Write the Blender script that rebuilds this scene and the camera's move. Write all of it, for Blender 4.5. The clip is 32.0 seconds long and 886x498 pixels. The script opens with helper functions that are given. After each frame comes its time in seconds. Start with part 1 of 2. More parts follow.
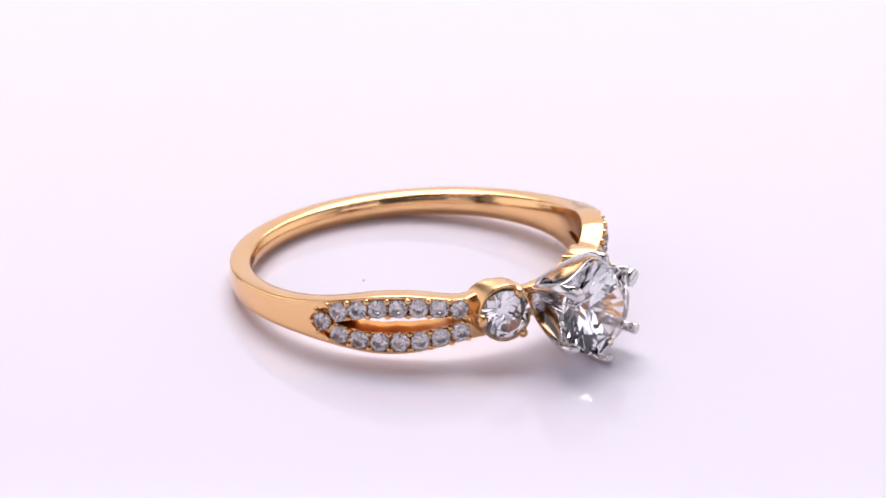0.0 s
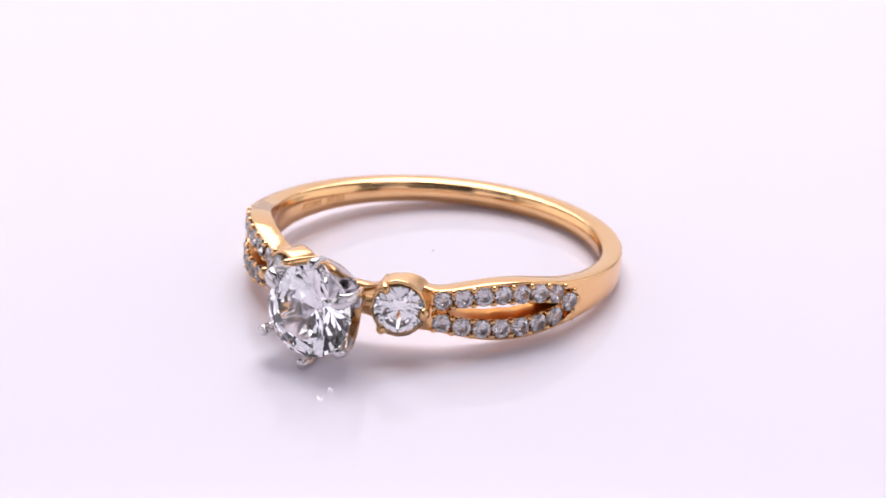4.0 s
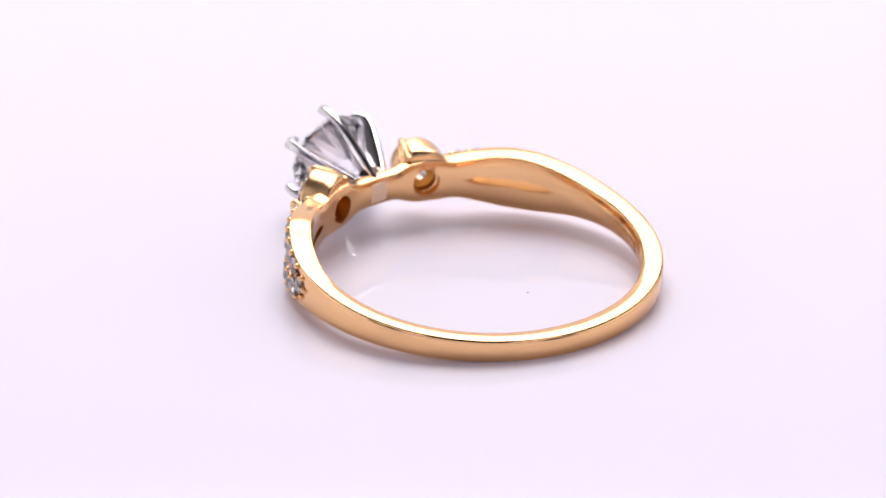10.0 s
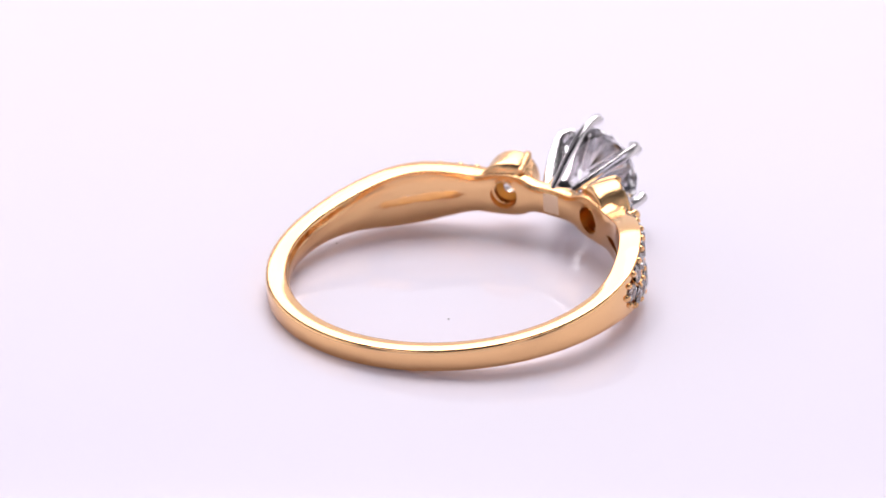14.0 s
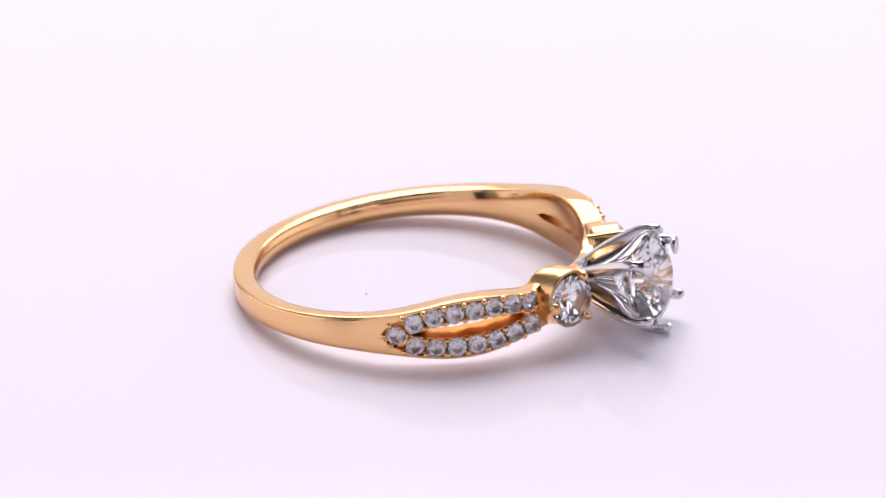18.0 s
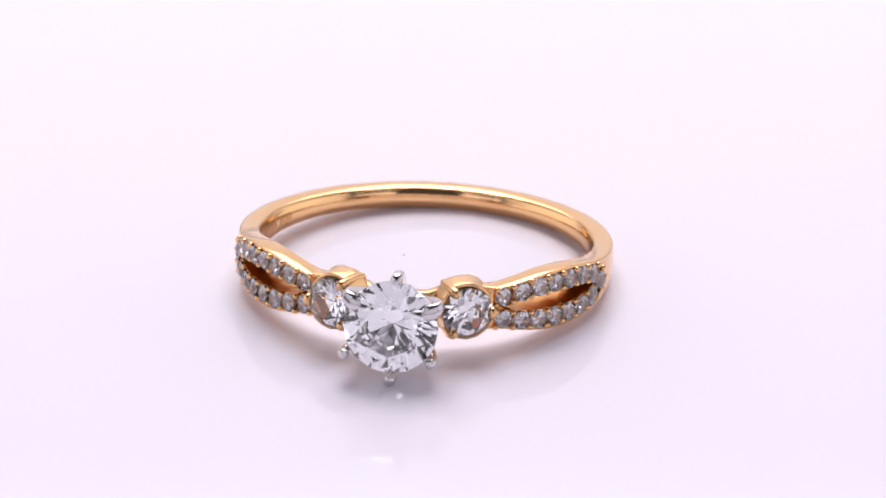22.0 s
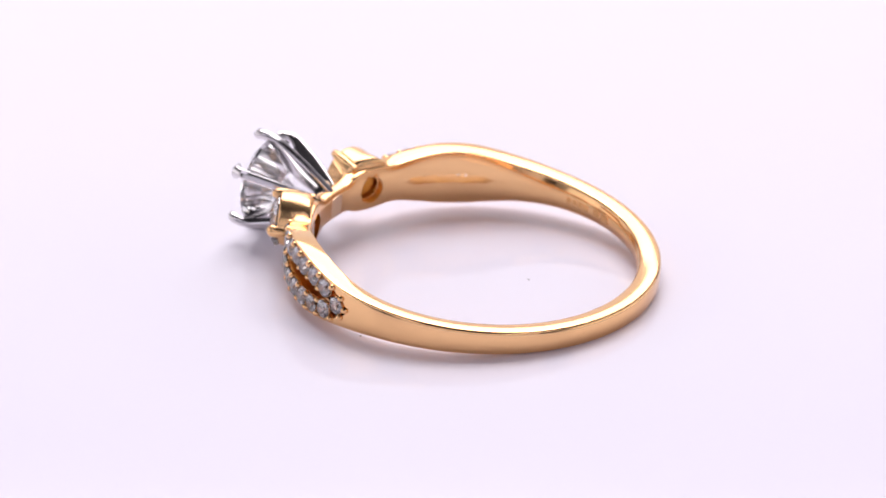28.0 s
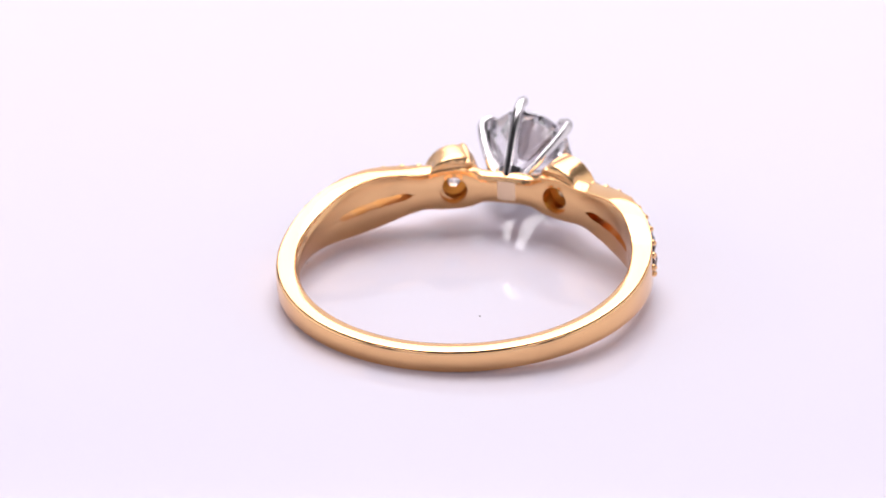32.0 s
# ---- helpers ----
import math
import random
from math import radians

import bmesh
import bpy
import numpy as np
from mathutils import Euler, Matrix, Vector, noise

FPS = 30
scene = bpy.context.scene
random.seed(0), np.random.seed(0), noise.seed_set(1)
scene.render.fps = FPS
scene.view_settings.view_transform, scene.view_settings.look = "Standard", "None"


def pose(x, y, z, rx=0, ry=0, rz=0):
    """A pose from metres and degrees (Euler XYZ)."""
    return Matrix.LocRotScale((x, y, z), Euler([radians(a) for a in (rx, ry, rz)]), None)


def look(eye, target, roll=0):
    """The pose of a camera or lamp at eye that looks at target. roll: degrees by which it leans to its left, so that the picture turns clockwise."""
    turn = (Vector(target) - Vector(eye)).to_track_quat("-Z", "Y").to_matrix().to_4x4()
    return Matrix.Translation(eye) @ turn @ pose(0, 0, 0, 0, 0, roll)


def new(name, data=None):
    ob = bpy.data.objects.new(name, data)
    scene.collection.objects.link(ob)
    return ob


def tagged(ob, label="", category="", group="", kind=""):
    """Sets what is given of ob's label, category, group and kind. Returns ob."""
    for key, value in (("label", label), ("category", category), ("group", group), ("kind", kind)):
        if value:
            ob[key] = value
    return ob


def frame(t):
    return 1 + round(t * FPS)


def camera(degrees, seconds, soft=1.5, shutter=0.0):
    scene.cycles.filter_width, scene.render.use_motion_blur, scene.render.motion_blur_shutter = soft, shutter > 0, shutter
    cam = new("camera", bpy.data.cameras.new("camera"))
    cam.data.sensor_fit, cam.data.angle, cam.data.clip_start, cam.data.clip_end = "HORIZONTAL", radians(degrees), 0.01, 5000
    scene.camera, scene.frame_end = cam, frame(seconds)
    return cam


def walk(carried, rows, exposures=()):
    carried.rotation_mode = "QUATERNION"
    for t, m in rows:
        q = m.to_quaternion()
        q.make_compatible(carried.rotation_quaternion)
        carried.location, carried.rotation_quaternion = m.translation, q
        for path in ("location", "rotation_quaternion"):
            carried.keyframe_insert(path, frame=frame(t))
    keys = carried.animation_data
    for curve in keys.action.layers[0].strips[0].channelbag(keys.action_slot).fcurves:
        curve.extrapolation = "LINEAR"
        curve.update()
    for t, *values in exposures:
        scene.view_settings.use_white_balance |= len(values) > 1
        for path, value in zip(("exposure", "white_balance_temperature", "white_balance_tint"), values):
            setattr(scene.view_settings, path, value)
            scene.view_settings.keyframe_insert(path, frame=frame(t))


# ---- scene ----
# The camera stands still on a long lens; the turntable carries the ring round.
SECONDS = 32.0
cam = camera(8.46, SECONDS, soft=1.6)
EYE = Vector((0.0001, -0.29124, 0.13258))
AIM = EYE + Vector((-0.00091, 0.91257, -0.40891))
STOPS, KELVIN, TINT = -0.22, 6500, 14.0
walk(cam, [(0.0, look(EYE, AIM, 0.22)), (SECONDS, look(EYE, AIM, 0.22))],
     [(0.0, STOPS, KELVIN, TINT), (SECONDS, STOPS, KELVIN, TINT)])
cam.data.dof.use_dof = True
cam.data.dof.focus_distance = 0.312
cam.data.dof.aperture_fstop = 80

MM = 0.001
START, RATE = -44.65, -18.775        # bearing of the large stone at the start, degrees per second
CENTRE = (-0.91, -1.24)             # the ring's middle on the turntable, mm, along and across the stone's bearing
LIFT, TILT, LEAN = 1.55, 5.5, 0.9   # height of the ring's middle, rise towards the stone, sideways lean


# ---- light ----
world = bpy.data.worlds.new("studio")
scene.world = world
world.use_nodes = True
world.node_tree.nodes["Background"].inputs[0].default_value = (1.0, 0.97, 1.0, 1)
world.node_tree.nodes["Background"].inputs[1].default_value = 0.05


def softbox(name, eye, target, wide, high, power, colour=(1.0, 0.985, 1.0)):
    lamp = bpy.data.lights.new(name, "AREA")
    lamp.shape, lamp.size, lamp.size_y = "RECTANGLE", wide, high
    lamp.energy, lamp.color = power, colour
    ob = new(name, lamp)
    ob.matrix_world = look(eye, target)
    return ob


softbox("softbox_back", (0.0, 0.64, 0.21), (0, 0.0, 0.20), 0.90, 0.40, 0.50)
softbox("softbox_high", (0.0, 0.53, 0.50), (0, 0.0, 0.0), 0.66, 0.34, 2.6)
softbox("softbox_top", (0.0, 0.38, 0.78), (0, 0.12, 0.0), 0.66, 0.42, 5.6)
softbox("softbox_left", (-0.60, 0.12, 0.18), (0, 0.08, 0.10), 0.95, 0.34, 1.0)
softbox("softbox_right", (0.60, 0.12, 0.18), (0, 0.08, 0.10), 0.95, 0.34, 0.85)
# unseen cool fill lamps, added in front to brighten stones and lift shadows
COOL = (0.90, 0.87, 1.0)
for side in (-1, 1):
    softbox("front_fill_high", (0.34 * side, -0.36, 0.42), (0, 0, 0.0), 0.30, 0.20, 0.32, COOL)
softbox("front_fill_low", (0.0, -0.56, 0.15), (0, 0, 0.03), 1.0, 0.30, 0.82, COOL)


# ---- materials ----
def material(name):
    m = bpy.data.materials.new(name)
    m.use_nodes = True
    t = m.node_tree
    return m, t, t.nodes["Principled BSDF"]


def noise_node(t, scale, detail=4.0, rough=0.5):
    co = t.nodes.new("ShaderNodeTexCoord")
    n = t.nodes.new("ShaderNodeTexNoise")
    n.inputs["Scale"].default_value, n.inputs["Detail"].default_value, n.inputs["Roughness"].default_value = scale, detail, rough
    t.links.new(co.outputs["Object"], n.inputs["Vector"])
    return n.outputs["Fac"]


def spread(t, fac, low, high):
    r = t.nodes.new("ShaderNodeMapRange")
    r.inputs["To Min"].default_value, r.inputs["To Max"].default_value = low, high
    t.links.new(fac, r.inputs["Value"])
    return r.outputs["Result"]


def metal(name, colour, low, high, bump=0.02):
    m, t, b = material(name)
    b.inputs["Base Color"].default_value = (*colour, 1)
    b.inputs["Metallic"].default_value = 1.0
    t.links.new(spread(t, noise_node(t, 900.0), low, high), b.inputs["Roughness"])
    bp = t.nodes.new("ShaderNodeBump")
    bp.inputs["Strength"].default_value, bp.inputs["Distance"].default_value = bump, 0.00002
    t.links.new(noise_node(t, 2600.0, 6.0), bp.inputs["Height"])
    t.links.new(bp.outputs["Normal"], b.inputs["Normal"])
    return m


gold = metal("polished_gold", (0.865, 0.525, 0.252), 0.085, 0.13)
gold_rough = metal("stamped_gold", (0.74, 0.42, 0.18), 0.28, 0.42, 0.3)
# rough unpolished gold; its deep orange paints in recess shade and gold-to-gold bounce
gold_cast_shaded = metal("unpolished_shaded_gold", (0.60, 0.26, 0.05), 0.26, 0.40, 0.30)
gold_soft = metal("soft_polished_gold", (0.865, 0.53, 0.255), 0.22, 0.28)
solder = metal("solder", (0.82, 0.60, 0.40), 0.24, 0.34)
white_gold = metal("white_gold", (0.66, 0.63, 0.64), 0.10, 0.15)


def diamond_material(name, colour, rough, ior=2.42):
    m, t, b = material(name)
    b.inputs["Base Color"].default_value = (*colour, 1)
    b.inputs["Roughness"].default_value = rough
    b.inputs["IOR"].default_value = ior
    b.inputs["Transmission Weight"].default_value = 1.0
    return m


diamond = diamond_material("diamond", (1.0, 0.99, 1.0), 0.02, 1.87)
diamond_small = diamond_material("hazy_diamond", (0.66, 0.61, 0.60), 0.02, 2.1)
diamond_side = diamond_material("frosty_diamond", (1.0, 0.985, 0.985), 0.03, 2.0)


def acrylic_material():
    m, t, b = material("white_acrylic")
    mix = t.nodes.new("ShaderNodeMix")
    mix.data_type = "RGBA"
    mix.inputs["A"].default_value, mix.inputs["B"].default_value = (0.87, 0.825, 0.922, 1), (0.88, 0.835, 0.927, 1)
    t.links.new(noise_node(t, 14.0), mix.inputs["Factor"])
    t.links.new(mix.outputs["Result"], b.inputs["Base Color"])
    t.links.new(spread(t, noise_node(t, 60.0), 0.055, 0.08), b.inputs["Roughness"])
    b.inputs["IOR"].default_value = 1.38
    return m


acrylic = acrylic_material()


def plain(name, low, high, rough, scale):
    m, t, b = material(name)
    mix = t.nodes.new("ShaderNodeMix")
    mix.data_type = "RGBA"
    mix.inputs["A"].default_value, mix.inputs["B"].default_value = (*low, 1), (*high, 1)
    t.links.new(noise_node(t, scale), mix.inputs["Factor"])
    t.links.new(mix.outputs["Result"], b.inputs["Base Color"])
    b.inputs["Roughness"].default_value = rough
    return m


wall_paint = plain("grey_wall_paint", (0.07, 0.068, 0.07), (0.10, 0.097, 0.10), 0.8, 6.0)
paper = plain("white_backdrop_paper", (0.78, 0.77, 0.79), (0.82, 0.81, 0.83), 0.8, 6.0)
table_paint = plain("white_table", (0.76, 0.74, 0.77), (0.80, 0.78, 0.81), 0.5, 9.0)
dust_grey = plain("grey_dust", (0.20, 0.19, 0.20), (0.36, 0.34, 0.34), 0.9, 9000.0)


# ---- mesh tools ----
def link(name, bm, mat, smooth_angle=None, second=None):
    me = bpy.data.meshes.new(name)
    bmesh.ops.recalc_face_normals(bm, faces=bm.faces)
    bm.to_mesh(me)
    bm.free()
    me.materials.append(mat)
    if second:
        me.materials.append(second)
    if smooth_angle is not None:
        me.shade_smooth()
        me.set_sharp_from_angle(angle=radians(smooth_angle))
    return new(name, me)


def part(name, bm, mat, parent, label="", smooth=35, at=None, second=None):
    ob = link(name, bm, mat, smooth, second)
    ob.parent = parent
    if at is not None:
        ob.matrix_basis = at
    return tagged(ob, label) if label else ob


def twin(ob, parent, at):
    """Another part on the same mesh."""
    o = new(ob.name.split(".")[0], ob.data)
    o.parent, o.matrix_basis = parent, at
    for key in ("label",):
        if key in ob:
            o[key] = ob[key]
    return o


def facing(point, outward, up=(0, 0, 1)):
    """A pose in mm at a point, its z along outward, its y near up."""
    z = Vector(outward).normalized()
    x = Vector(up).cross(z).normalized()
    y = z.cross(x)
    m = Matrix((x, y, z)).transposed().to_4x4()
    m.translation = Vector(point) * MM
    return m


def curve_of(rows):
    """A smooth function through (x, y) rows."""
    xs, ys = [r[0] for r in rows], [r[1] for r in rows]

    def f(x):
        if x <= xs[0]:
            return ys[0]
        for i in range(len(xs) - 1):
            if x <= xs[i + 1]:
                h = xs[i + 1] - xs[i]
                u = (x - xs[i]) / h
                a = (ys[i + 1] - ys[i - 1]) / (xs[i + 1] - xs[i - 1]) * h if i > 0 else (ys[1] - ys[0])
                b = (ys[i + 2] - ys[i]) / (xs[i + 2] - xs[i]) * h if i + 2 < len(xs) else (ys[i + 1] - ys[i])
                return ((2 * u**3 - 3 * u**2 + 1) * ys[i] + (u**3 - 2 * u**2 + u) * a
                        + (-2 * u**3 + 3 * u**2) * ys[i + 1] + (u**3 - u**2) * b)
        return ys[-1]
    return f


def sweep(bm, points, sides, widths, depths, n=12, power=2.6, tip=None):
    """A bar along points (mm): rounded section, sides give its width's direction, with domed ends."""
    loops = []
    count = len(points)
    for i, p in enumerate(points):
        p = Vector(p)
        along = (Vector(points[min(i + 1, count - 1)]) - Vector(points[max(i - 1, 0)])).normalized()
        s = Vector(sides[i])
        s = (s - along * s.dot(along)).normalized()
        d = along.cross(s)
        loop = []
        for k in range(n):
            a = 2 * math.pi * k / n
            c, q = math.cos(a), math.sin(a)
            e = 2 / (tip if tip and i > count - 6 else power)
            x = math.copysign(abs(c) ** e, c) * widths[i] / 2
            y = math.copysign(abs(q) ** e, q) * depths[i] / 2
            loop.append(bm.verts.new((p + s * x + d * y) * MM))
        loops.append(loop)
    for a, b in zip(loops, loops[1:]):
        for k in range(n):
            bm.faces.new((a[k], a[(k + 1) % n], b[(k + 1) % n], b[k]))
    bm.faces.new(loops[0])
    bm.faces.new(loops[-1])


def lathe(bm, profile, n=48):
    """Turns (radius, height) rows in mm round z; the profile is closed on itself."""
    rings = []
    for r, h in profile:
        rings.append([bm.verts.new((r * math.cos(2 * math.pi * k / n) * MM, r * math.sin(2 * math.pi * k / n) * MM, h * MM)) for k in range(n)])
    for i in range(len(rings)):
        a, b = rings[i], rings[(i + 1) % len(rings)]
        for k in range(n):
            bm.faces.new((a[k], a[(k + 1) % n], b[(k + 1) % n], b[k]))


def ball(bm, radius, stretch=1.0, seg=12):
    bmesh.ops.create_uvsphere(bm, u_segments=seg, v_segments=seg // 2 + 2, radius=radius * MM)
    for v in bm.verts:
        v.co.z *= stretch


def brilliant(d, table=0.29, crown=0.145, pavilion=0.43, girdle=0.018):
    """A round brilliant of diameter d mm: table, star, bezel and girdle facets above, mains and halves below."""
    bm = bmesh.new()
    pts = [(0, 0, -pavilion)]
    for k in range(8):
        a, m = math.radians(45 * k), math.radians(45 * k + 22.5)
        pts.append((table * math.cos(a), table * math.sin(a), crown))
        r = 0.405
        flat = r * math.cos(math.radians(22.5))
        pts.append((r * math.cos(m), r * math.sin(m), girdle + (crown - girdle) * (0.5 - flat) / (0.5 - table)))
        r = 0.12
        flat = r * math.cos(math.radians(22.5))
        pts.append((r * math.cos(m), r * math.sin(m), -girdle - (pavilion - girdle) * (0.5 - flat) / 0.5))
    for k in range(16):
        a = math.radians(22.5 * k)
        for h in (girdle, -girdle):
            pts.append((0.5 * math.cos(a), 0.5 * math.sin(a), h))
    vs = [bm.verts.new(Vector(p) * d * MM) for p in pts]
    bmesh.ops.convex_hull(bm, input=vs)
    bmesh.ops.dissolve_limit(bm, angle_limit=0.01, verts=bm.verts, edges=bm.edges)
    return bm


# ---- the studio: table and plain closing walls ----
def slab(name, x0, x1, y0, y1, z0, z1, mat, label, category):
    bm = bmesh.new()
    bmesh.ops.create_cube(bm, size=1.0)
    for v in bm.verts:
        v.co = Vector(((x0 + x1) / 2 + v.co.x * (x1 - x0), (y0 + y1) / 2 + v.co.y * (y1 - y0), (z0 + z1) / 2 + v.co.z * (z1 - z0)))
    return tagged(link(name, bm, mat), label, category, kind="structure")


slab("floor", -1.1, 1.1, -0.9, 0.9, -0.05, -0.012, table_paint, "smooth white studio table top under the turntable", "table top")
slab("wall_north", -1.1, 1.1, 0.9, 0.95, -0.05, 1.6, paper, "plain white paper backdrop wall behind the turntable", "wall")
slab("wall_south", -1.1, 1.1, -0.95, -0.9, -0.05, 1.6, wall_paint, "plain dark grey studio wall facing the ring", "wall")
slab("wall_east", 1.1, 1.15, -0.9, 0.9, -0.05, 1.6, paper, "plain white studio wall beside the turntable", "wall")
slab("wall_west", -1.15, -1.1, -0.9, 0.9, -0.05, 1.6, paper, "plain white studio side wall", "wall")
slab("ceiling", -1.15, 1.15, -0.95, 0.95, 1.6, 1.65, wall_paint, "plain dark grey studio ceiling above the lamps", "ceiling")


# ---- turntable ----
def make_turntable():
    base = tagged(new("turntable"), "round glossy white acrylic turntable with a few dust specks", "turntable")
    bm = bmesh.new()
    lathe(bm, [(0.001, 0.0), (200, 0.0), (200.6, -0.2), (201, -0.8), (201, -5.2), (200.2, -6.0), (0.001, -6.0)], 160)
    part("plate", bm, acrylic, base, "glossy white acrylic plate", 30)
    bm = bmesh.new()
    lathe(bm, [(0.001, -6.0), (120, -6.0), (120, -12.0), (0.001, -12.0)], 80)
    part("drive_base", bm, table_paint, base, "low white round base", 30)
    g = Matrix.Rotation(radians(START), 4, "Z")
    rnd = random.Random(5)
    for x, y, size in ((-3.46, -2.80, 0.065), (0.55, 7.95, 0.06)):
        bm = bmesh.new()
        bmesh.ops.create_icosphere(bm, subdivisions=1, radius=size * MM)
        for v in bm.verts:
            v.co = Vector((v.co.x * rnd.uniform(0.7, 1.3), v.co.y * rnd.uniform(0.5, 1.1), (v.co.z + size * MM * 0.8) * 0.5))
        spot = part("dust_speck", bm, dust_grey, base, "tiny grey dust speck", None)
        spot.matrix_basis = g @ Matrix.Translation((x * MM, y * MM, 0.0))
    return base


turntable = make_turntable()

# ---- the ring, in its own space: x to the large stone, z along the finger, mm ----
ring = tagged(new("ring"), "yellow gold diamond engagement ring lying on its side on white acrylic", "ring")

half_width = curve_of([(0, 0.81), (8, 0.81), (10, 0.90), (13, 1.10), (17, 1.21), (20, 1.22), (24, 1.20), (28, 1.12), (31, 1.11), (35, 1.21), (40, 1.36), (48, 1.54), (58, 1.53),
                       (68, 1.29), (75, 1.11), (85, 0.94), (100, 0.79), (120, 0.67), (145, 0.60), (180, 0.58)])
outer_radius = curve_of([(0, 9.42), (12, 9.42), (24, 9.5), (31, 9.90), (45, 10.0), (60, 10.02), (72, 10.05), (80, 10.03), (100, 10.02), (140, 10.06), (180, 10.08)])
groove_depth = curve_of([(29, 0.0), (32, 0.36), (40, 0.40), (70, 0.40), (75, 0.38), (79, 0.0)])
groove_end = curve_of([(70, 0.98), (73, 0.84), (75.5, 0.66), (77.5, 0.42), (78.6, 0.15), (79, 0.02)])
inner_radius = curve_of([(0, 8.58), (20, 8.58), (30, 8.60), (45, 8.66), (60, 8.72), (80, 8.76), (180, 8.76)])
slot_outer = curve_of([(33, 0.0), (36, 0.18), (42, 0.34), (50, 0.41), (58, 0.39), (66, 0.20), (71, 0.0)])


def slot_inner(f):
    u = abs((f - 50.3) / 15.9)
    return 0.25 * math.sqrt(1 - u**5) * (1 + 0.08 * math.sin(0.7 * f) + 0.05 * math.sin(1.9 * f)) if u < 1 else 0.0   # uneven cast edge
HOLE = 19.4                         # bearing of the side stones


def around(phi, r, z):
    a = radians(phi)
    return Vector((r * math.cos(a), r * math.sin(a), z))


def opening(f):
    """Half heights of the slot, or of the hole under a side stone, outside and inside."""
    hole = 0.78**2 - (8.7 * radians(f - HOLE)) ** 2
    if hole > 0:
        return math.sqrt(hole), math.sqrt(hole)
    return (max(slot_outer(f), 0.004) if 33 < f < 71 else 0.0), (max(slot_inner(f), 0.004) if 33 < f < 71 else 0.0)


def band_mesh():
    """The whole shank: plain at the back, split by a lens-shaped slot on each shoulder, pierced under the side stones, a low bridge in front."""
    bm = bmesh.new()
    edge = math.degrees(0.78 / 8.7)
    half = sorted({round(1.5 * i, 3) for i in range(121)} | {round(HOLE + edge * math.sin(radians(a)), 3) for a in range(-90, 91, 15)})
    half = [f for f in half if not (HOLE - edge < f < HOLE + edge and f == round(f / 1.5) * 1.5)]
    phis = half + [360 - f for f in half[-2:0:-1]]
    rows = []
    for phi in phis:
        f = min(phi, 360 - phi)
        w, ro, ri = half_width(f), outer_radius(f), inner_radius(f)
        so, si = opening(f)
        b = 0.09 + 0.10 * min(max((f - 76) / 14, 0), 1)
        bend = [(1 - math.sin(radians(a)), 1 - math.cos(radians(a))) for a in (0, 22.5, 45, 67.5, 90)]
        dome = min(0.17 * w, 0.12)
        e = 0.08 + 0.16 * min(max((f - 68) / 22, 0), 1)
        dip = groove_depth(f) if 29 < f < 79 else 0.0
        lip = 0.06 if so > 0 else 0.0
        edge_z = w - b - 0.01 if f < 70 else max(min(w - b - 0.01, groove_end(f)), 0.02)
        rim = ro - 0.06 if so > 0 else ro - dip
        floor_z = so + lip + 0.04 if so > 0 else 0.0
        belly = 0.025
        chain = [(rim, so), (rim, so + lip), (ro - dip, min(floor_z, edge_z)), (ro - dip, max(edge_z - 0.05, floor_z)), (ro - belly * (edge_z / w) ** 2, edge_z), (ro - belly * ((edge_z + w - b) / 2 / w) ** 2, (edge_z + w - b) / 2)] + [(ro - belly * 0.9 - q * (b - 0.02), w + 0.03 - p * b) for p, q in bend] + [(ro - b + (ri + dome + e - ro + b) * k / 4, w + 0.03 - 0.0075 * k + 0.04 * (1 - (k / 2 - 1) ** 2)) for k in (1, 2, 3)] + [
            (ri + dome + p * e, w - q * e) for q, p in bend[::-1]] + [(ri + dome * (k / 6) ** 2.6, max((w - e) * k / 6, si)) for k in (5, 4, 3, 2, 1)] + [(ri, si)]
        mid = [bm.verts.new(around(phi, ri + 0.72, z) * MM) for z in (si + 0.01 * (si > 0), -si - 0.01 * (si > 0))]
        rows.append(([bm.verts.new(around(phi, r, z) * MM) for r, z in chain], [bm.verts.new(around(phi, r, -z) * MM) for r, z in chain], so + si, mid))
    for (u0, l0, s0, m0), (u1, l1, s1, m1) in zip(rows, rows[1:] + rows[:1]):
        for k in range(len(u0) - 1):
            bm.faces.new((u0[k], u0[k + 1], u1[k + 1], u1[k]))
            bm.faces.new((l0[k], l1[k], l1[k + 1], l0[k + 1]))
        # slot and hole walls get the gold with shade painted into its colour
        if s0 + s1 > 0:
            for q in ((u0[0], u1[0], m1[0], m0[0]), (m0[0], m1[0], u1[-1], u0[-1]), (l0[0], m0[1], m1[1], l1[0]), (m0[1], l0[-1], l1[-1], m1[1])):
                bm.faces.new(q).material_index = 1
    bmesh.ops.remove_doubles(bm, verts=bm.verts, dist=1e-6)
    bmesh.ops.delete(bm, geom=[v for v in bm.verts if not v.link_faces], context="VERTS")
    return bm


part("band", band_mesh(), gold, ring, "polished yellow gold split-shank band", 40, None, gold_cast_shaded)

# stamped marks on the inner face, too worn to read
for phi, long, high in ((246, 0.55, 0.42), (250.5, 0.45, 0.40), (256, 0.36, 0.34), (258.6, 0.30, 0.34), (261.2, 0.30, 0.34), (263.8, 0.26, 0.34)):
    bm = bmesh.new()
    sweep(bm, [around(phi - math.degrees(long / 17.5), 8.757, 0), around(phi, 8.752, 0), around(phi + math.degrees(long / 17.5), 8.757, 0)],
          [(0, 0, 1)] * 3, [high, high, high], [0.02, 0.02, 0.02], 8, 6.0)
    part("hallmark", bm, gold_rough, ring, "worn stamped mark inside the band", 40)

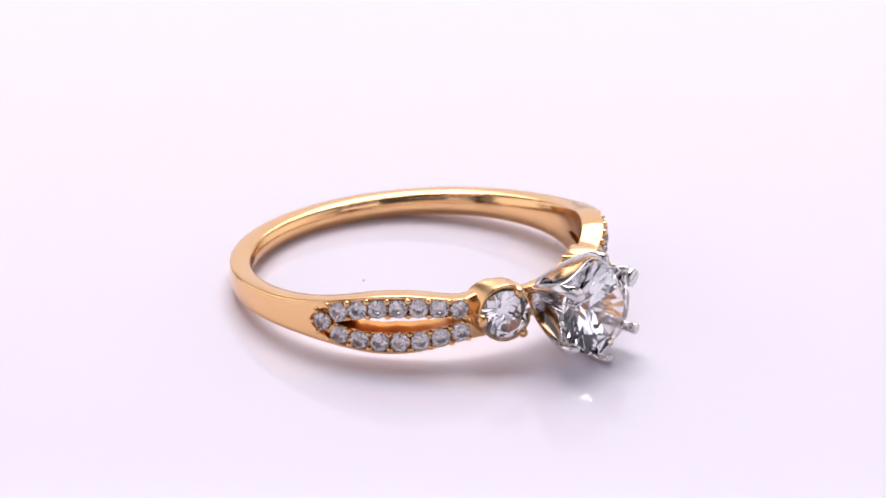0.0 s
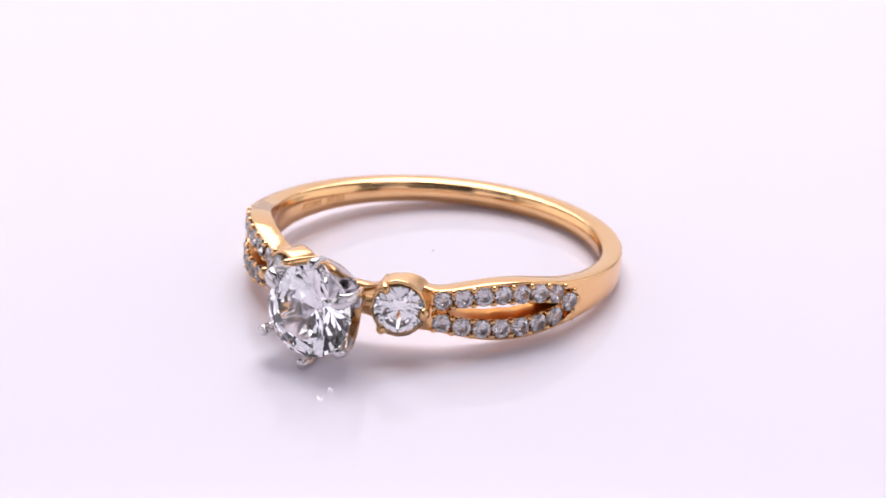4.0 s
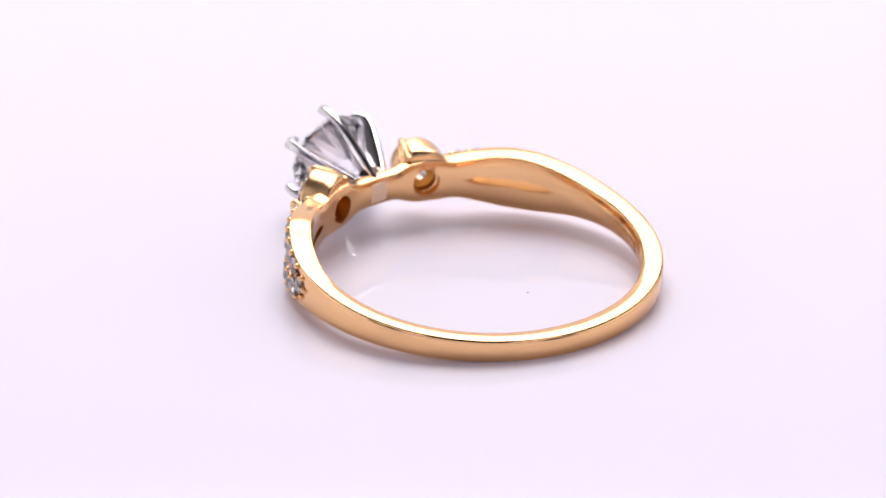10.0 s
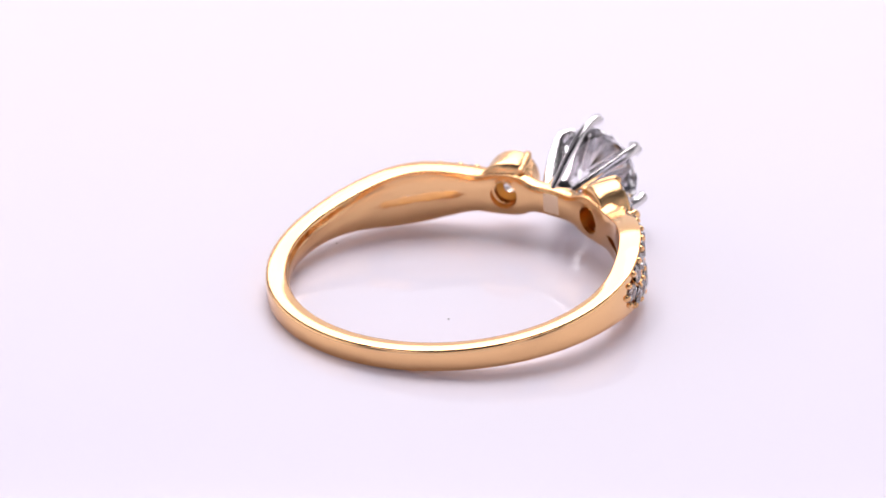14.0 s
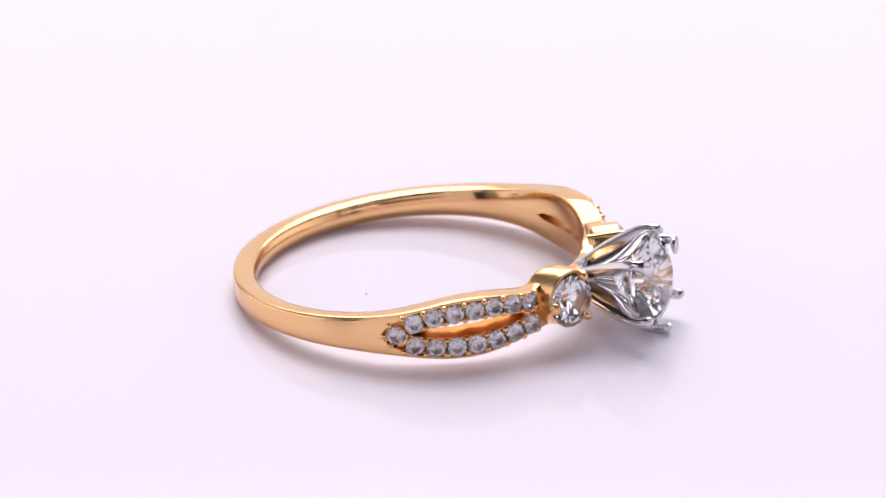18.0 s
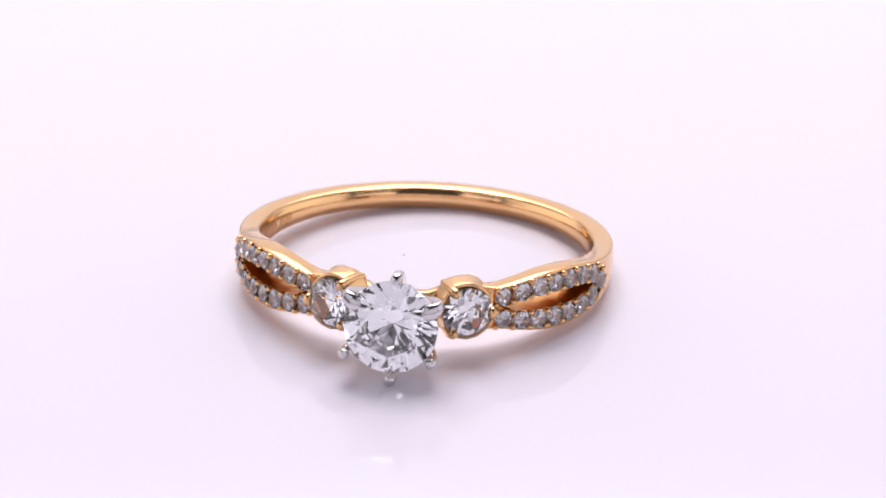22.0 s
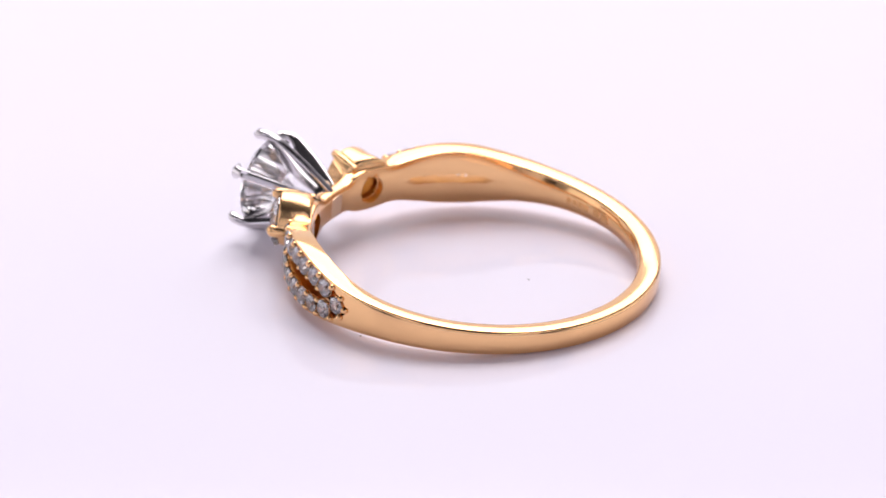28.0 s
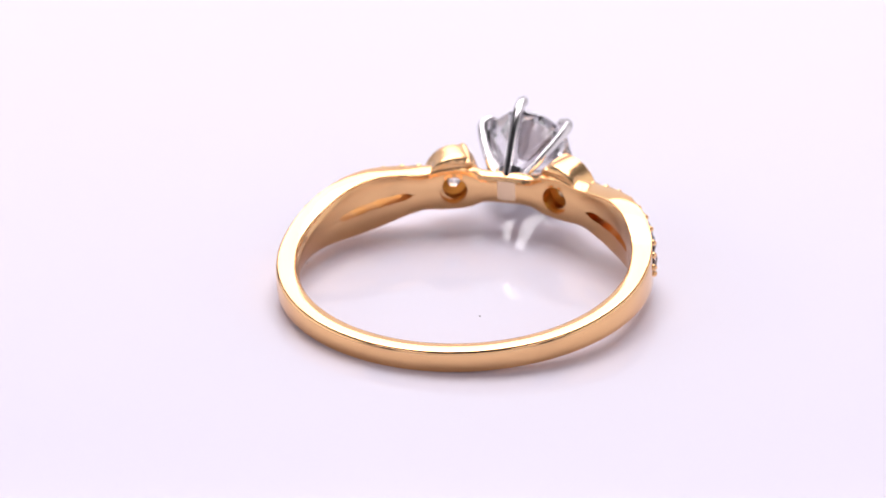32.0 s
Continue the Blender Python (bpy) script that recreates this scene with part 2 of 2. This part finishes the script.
# head of white gold with six claws
NOD = Matrix.Translation((0.00886, 0, 0)) @ Matrix.Rotation(radians(-2.2), 4, "Y") @ Matrix.Translation((-0.009, 0, 0))   # the head leans up a little
HEAD = NOD @ Matrix.Rotation(radians(90), 4, "Y")


def head_base_mesh():
    bm = bmesh.new()
    lathe(bm, [(0.02, 9.25), (0.85, 9.25), (1.0, 9.4), (1.12, 9.75), (0.98, 9.85), (0.02, 9.8)], 36)
    return bm


head = part("head", head_base_mesh(), white_gold, ring, "six-claw white gold head", 40, HEAD)
claw_line = curve_of([(9.1, 0.85), (10.0, 1.42), (11.0, 2.04), (12.0, 2.60), (12.8, 2.95), (13.3, 3.07), (13.6, 3.06)])


def claw_mesh(petal=False):
    """One claw in the head's space: x outward from its axis, z along it. A fin that hugs the stone's underside, with a bent tip."""
    bm = bmesh.new()
    rows = [(9.15, 0.70, 0.42), (9.9, 0.98, 0.44), (10.5, 1.18, 0.45), (11.1, 1.20, 0.46), (11.7, 1.04, 0.46), (12.3, 0.78, 0.47), (12.8, 0.52, 0.48), (13.2, 0.50, 0.52), (13.5, 0.52, 0.54)]
    if petal:                           # a broad flat tip that lies on the stone's crown
        bent, tip_depths, tip_widths = [(2.72, 0, 13.74), (2.45, 0, 13.86), (2.15, 0, 13.96), (1.95, 0, 14.00)], [0.56, 0.42, 0.34, 0.16], [0.70, 0.84, 0.70, 0.30]
    else:
        bent, tip_depths, tip_widths = [(2.75, 0, 13.76), (2.62, 0, 13.88), (2.48, 0, 13.93)], [0.56, 0.48, 0.24], [0.62, 0.52, 0.26]
    path = [(claw_line(z) - d / 2, 0, z) for z, d, w in rows] + bent
    depths = [d for z, d, w in rows] + tip_depths
    widths = [1.02 * w for z, d, w in rows] + tip_widths
    sweep(bm, path, [(0, 1, 0)] * len(path), widths, depths, 20, 5.0, 2.3)
    return bm


# bearings of the slightly uneven claws: up, upper and lower sides, down
claw = broad_claw = None
for bearing in (174, 2, 53, 302):
    at = Matrix.Rotation(radians(bearing), 4, "Z")
    if claw is None:
        claw = part("claw", claw_mesh(), white_gold, head, "white gold claw", 50, at)
    else:
        twin(claw, head, at)
for bearing in (118, 234):
    at = Matrix.Rotation(radians(bearing), 4, "Z")
    if broad_claw is None:
        broad_claw = part("claw", claw_mesh(True), white_gold, head, "white gold claw with a broad flat tip", 50, at)
    else:
        twin(broad_claw, head, at)
bm = bmesh.new()
sweep(bm, [around(a, 8.612, 0) for a in (-3.4, -3.0, -1.5, 0, 1.5, 3.0, 3.4)], [(0, 0, 1)] * 7, [1.00, 1.12, 1.16, 1.16, 1.16, 1.12, 1.00], [0.066, 0.072, 0.078, 0.08, 0.078, 0.072, 0.066], 20, 8.0)
part("solder_seam", bm, solder, ring, "pale solder seam inside the band under the head", 40)
part("centre_stone", brilliant(4.95), diamond, ring, "large round brilliant-cut clear diamond", None, NOD @ facing((13.22, 0, 0), (1, 0, 0)))


# side stones in gold cups
def cup_mesh(side):
    """A straight barrel, its wall thicker and higher on the upper side towards the head."""
    bm = bmesh.new()
    lathe(bm, [(0.74, -1.75), (1.12, -1.75), (1.28, -1.70), (1.39, -1.58), (1.45, -1.36), (1.475, -1.0), (1.48, -0.5), (1.48, -0.14), (1.47, -0.06), (1.44, -0.02), (1.40, 0.0), (1.35, -0.02), (1.27, -0.10), (0.80, -0.75), (0.34, -1.12), (0.34, -1.2), (0.74, -1.32)], 64)
    for v in bm.verts:
        wide = math.hypot(v.co.x, v.co.y)
        if wide > 1.10 * MM and v.co.z < -0.8 * MM and v.co.y > -0.4 * MM and side * v.co.x > 0:      # the foot runs out into the shank
            k = min(side * v.co.x / MM / 0.9, 1) * min((v.co.y / MM + 0.4) / 0.6, 1)
            grow = 1 + k * ((1.50 + 0.22 * (-0.8 - v.co.z / MM)) * MM / wide - 1)
            v.co.x, v.co.y = v.co.x * grow, v.co.y * grow
        if v.co.y > 0 and math.hypot(v.co.x, v.co.y) > 1.10 * MM and not -0.11 < v.co.z / MM < -0.09:
            near = min(max(0.5 - 0.42 * side * v.co.x / MM, 0), 1)
            v.co.y *= 1.05 + 0.15 * near
        elif v.co.y <= 0 and v.co.z > -1.0 * MM and math.hypot(v.co.x, v.co.y) > 1.2 * MM:      # the stone overhangs below
            low = min(-v.co.y / MM / 0.7, 1) * (1 + v.co.z / MM)
            v.co.x, v.co.y = v.co.x * (1 - 0.16 * low), v.co.y * (1 - 0.16 * low)
    # the bore too takes the gold with painted-in shade
    for f in bm.faces:
        c = f.calc_center_median()
        if math.hypot(c.x, c.y) < 0.80 * MM:
            f.material_index = 1
    return bm


def side_claw_mesh(low, width, deep, bulb):
    bm = bmesh.new()
    out = 1.62 - deep / 2
    path = [(out - 0.16, 0, low), (out - 0.03, 0, -0.7), (out, 0, -0.1), (out - 0.02, 0, 0.10), (out - 0.07, 0, 0.24), (out - 0.13, 0, 0.33), (out - 0.19, 0, 0.39), (out - 0.25, 0, 0.42)]
    swell = [1.0, 1.0, 1.0, bulb, bulb, 0.92 * bulb, 0.70 * bulb, 0.34 * bulb]
    sweep(bm, path, [(0, 1, 0)] * 8, [width * k for k in swell], [deep * k for k in swell], 18, 2.0)
    return bm


SINK = Matrix.Translation((0, 0, 0.05 * MM))
RISE = Matrix.Translation((0, 0.17 * MM, 0))
side_stone = shank_claw = bar_claw = None
for side in (1, -1):
    at = facing(around(19.6 * side, 10.62, 0.12), around(26.0 * side, 1, 0))
    turn = 0 if side > 0 else 180
    cup = part("side_setting", cup_mesh(side), gold_soft, ring, "polished gold cup setting", 50, at, gold_cast_shaded)
    if side_stone is None:
        side_stone = part("side_stone", brilliant(2.78), diamond_side, ring, "round brilliant-cut side diamond", None, at @ SINK)
        shank_claw = part("claw", side_claw_mesh(-0.9, 0.62, 0.56, 1.12), gold_soft, cup, "rounded gold claw", 50, Matrix.Rotation(radians(turn), 4, "Z"))
        bar_claw = part("claw", side_claw_mesh(-1.72, 0.50, 0.56, 1.05), gold_soft, cup, "rounded gold claw", 50, RISE @ Matrix.Rotation(radians(126), 4, "Z"))
    else:
        twin(side_stone, ring, at @ SINK)
        twin(shank_claw, cup, Matrix.Rotation(radians(turn), 4, "Z"))
        twin(bar_claw, cup, RISE @ Matrix.Rotation(radians(54), 4, "Z"))
    twin(bar_claw, cup, Matrix.Rotation(radians(230 if side > 0 else -50), 4, "Z"))

# small stones along the rails, with beads between them
row_height = curve_of([(32, 0.62), (38, 0.78), (45, 0.90), (57, 0.90), (63, 0.82), (69, 0.62)])
small = seat = bead = None
tilts = random.Random(11)


def put_small(phi, z):
    global small, seat
    f = min(abs(phi), 360)
    at = facing(around(phi, outer_radius(f) + 0.02, z), around(phi, 1, z * 0.03))
    at = at @ pose(0, 0, 0, tilts.uniform(-7, 7), tilts.uniform(-7, 7), tilts.uniform(0, 45))
    if small is None:
        bm = bmesh.new()
        lathe(bm, [(0.26, -0.42), (0.48, -0.42), (0.53, -0.14), (0.52, -0.09), (0.50, -0.08), (0.475, -0.11), (0.26, -0.33)], 20)
        small = part("small_stone", brilliant(1.02, 0.28, 0.16, 0.40), diamond_small, ring, "small round diamond", None, at)
        seat = part("stone_seat", bm, gold, ring, "tiny scalloped gold seat", 40, at)
    else:
        twin(small, ring, at)
        twin(seat, ring, at)


def put_bead(phi, z, size=1.0):
    global bead
    at = facing(around(phi, outer_radius(abs(phi)) - 0.03, z), around(phi, 1, 0)) @ Matrix.Scale(size, 4)
    if bead is None:
        bm = bmesh.new()
        ball(bm, 0.175, 1.3, 12)
        for v in bm.verts:
            v.co.x *= 1.2
        bead = part("bead", bm, gold, ring, "tiny gold setting bead", 60, at)
    else:
        twin(bead, ring, at)


for side in (1, -1):
    for k in range(7):
        f = 69 - 6.15 * k
        for up in (1, -1):
            put_small(side * f, up * row_height(f))
    put_small(side * 74.6, 0.0)
    for k in range(8):
        f = 69 + 3.07 - 6.15 * k
        if k == 7:
            f += 0.8
        for up in (1, -1):
            z = row_height(max(min(f, 69), 32))
            if k == 0:
                put_bead(side * 72.4, up * 0.92)
                put_bead(side * 76.4, up * 0.56)
                continue
            put_bead(side * f, up * (z + 0.40))
            put_bead(side * f, up * (z - 0.40), 0.9)
    put_bead(side * 78.2, 0.0, 1.1)


# ---- what moves ----
def resting(t):
    turn = Matrix.Rotation(radians(START + RATE * t), 4, "Z")
    lie = Matrix.Rotation(radians(-TILT), 4, "Y") @ Matrix.Rotation(radians(-LEAN), 4, "X")
    return turn @ Matrix.Translation((CENTRE[0] * MM, CENTRE[1] * MM, LIFT * MM)) @ lie


def motions():
    times = [0.5 * k for k in range(int(SECONDS * 2) + 1)]
    walk(ring, [(t, resting(t)) for t in times])
    walk(turntable, [(t, Matrix.Rotation(radians(RATE * t), 4, "Z")) for t in times])


motions()
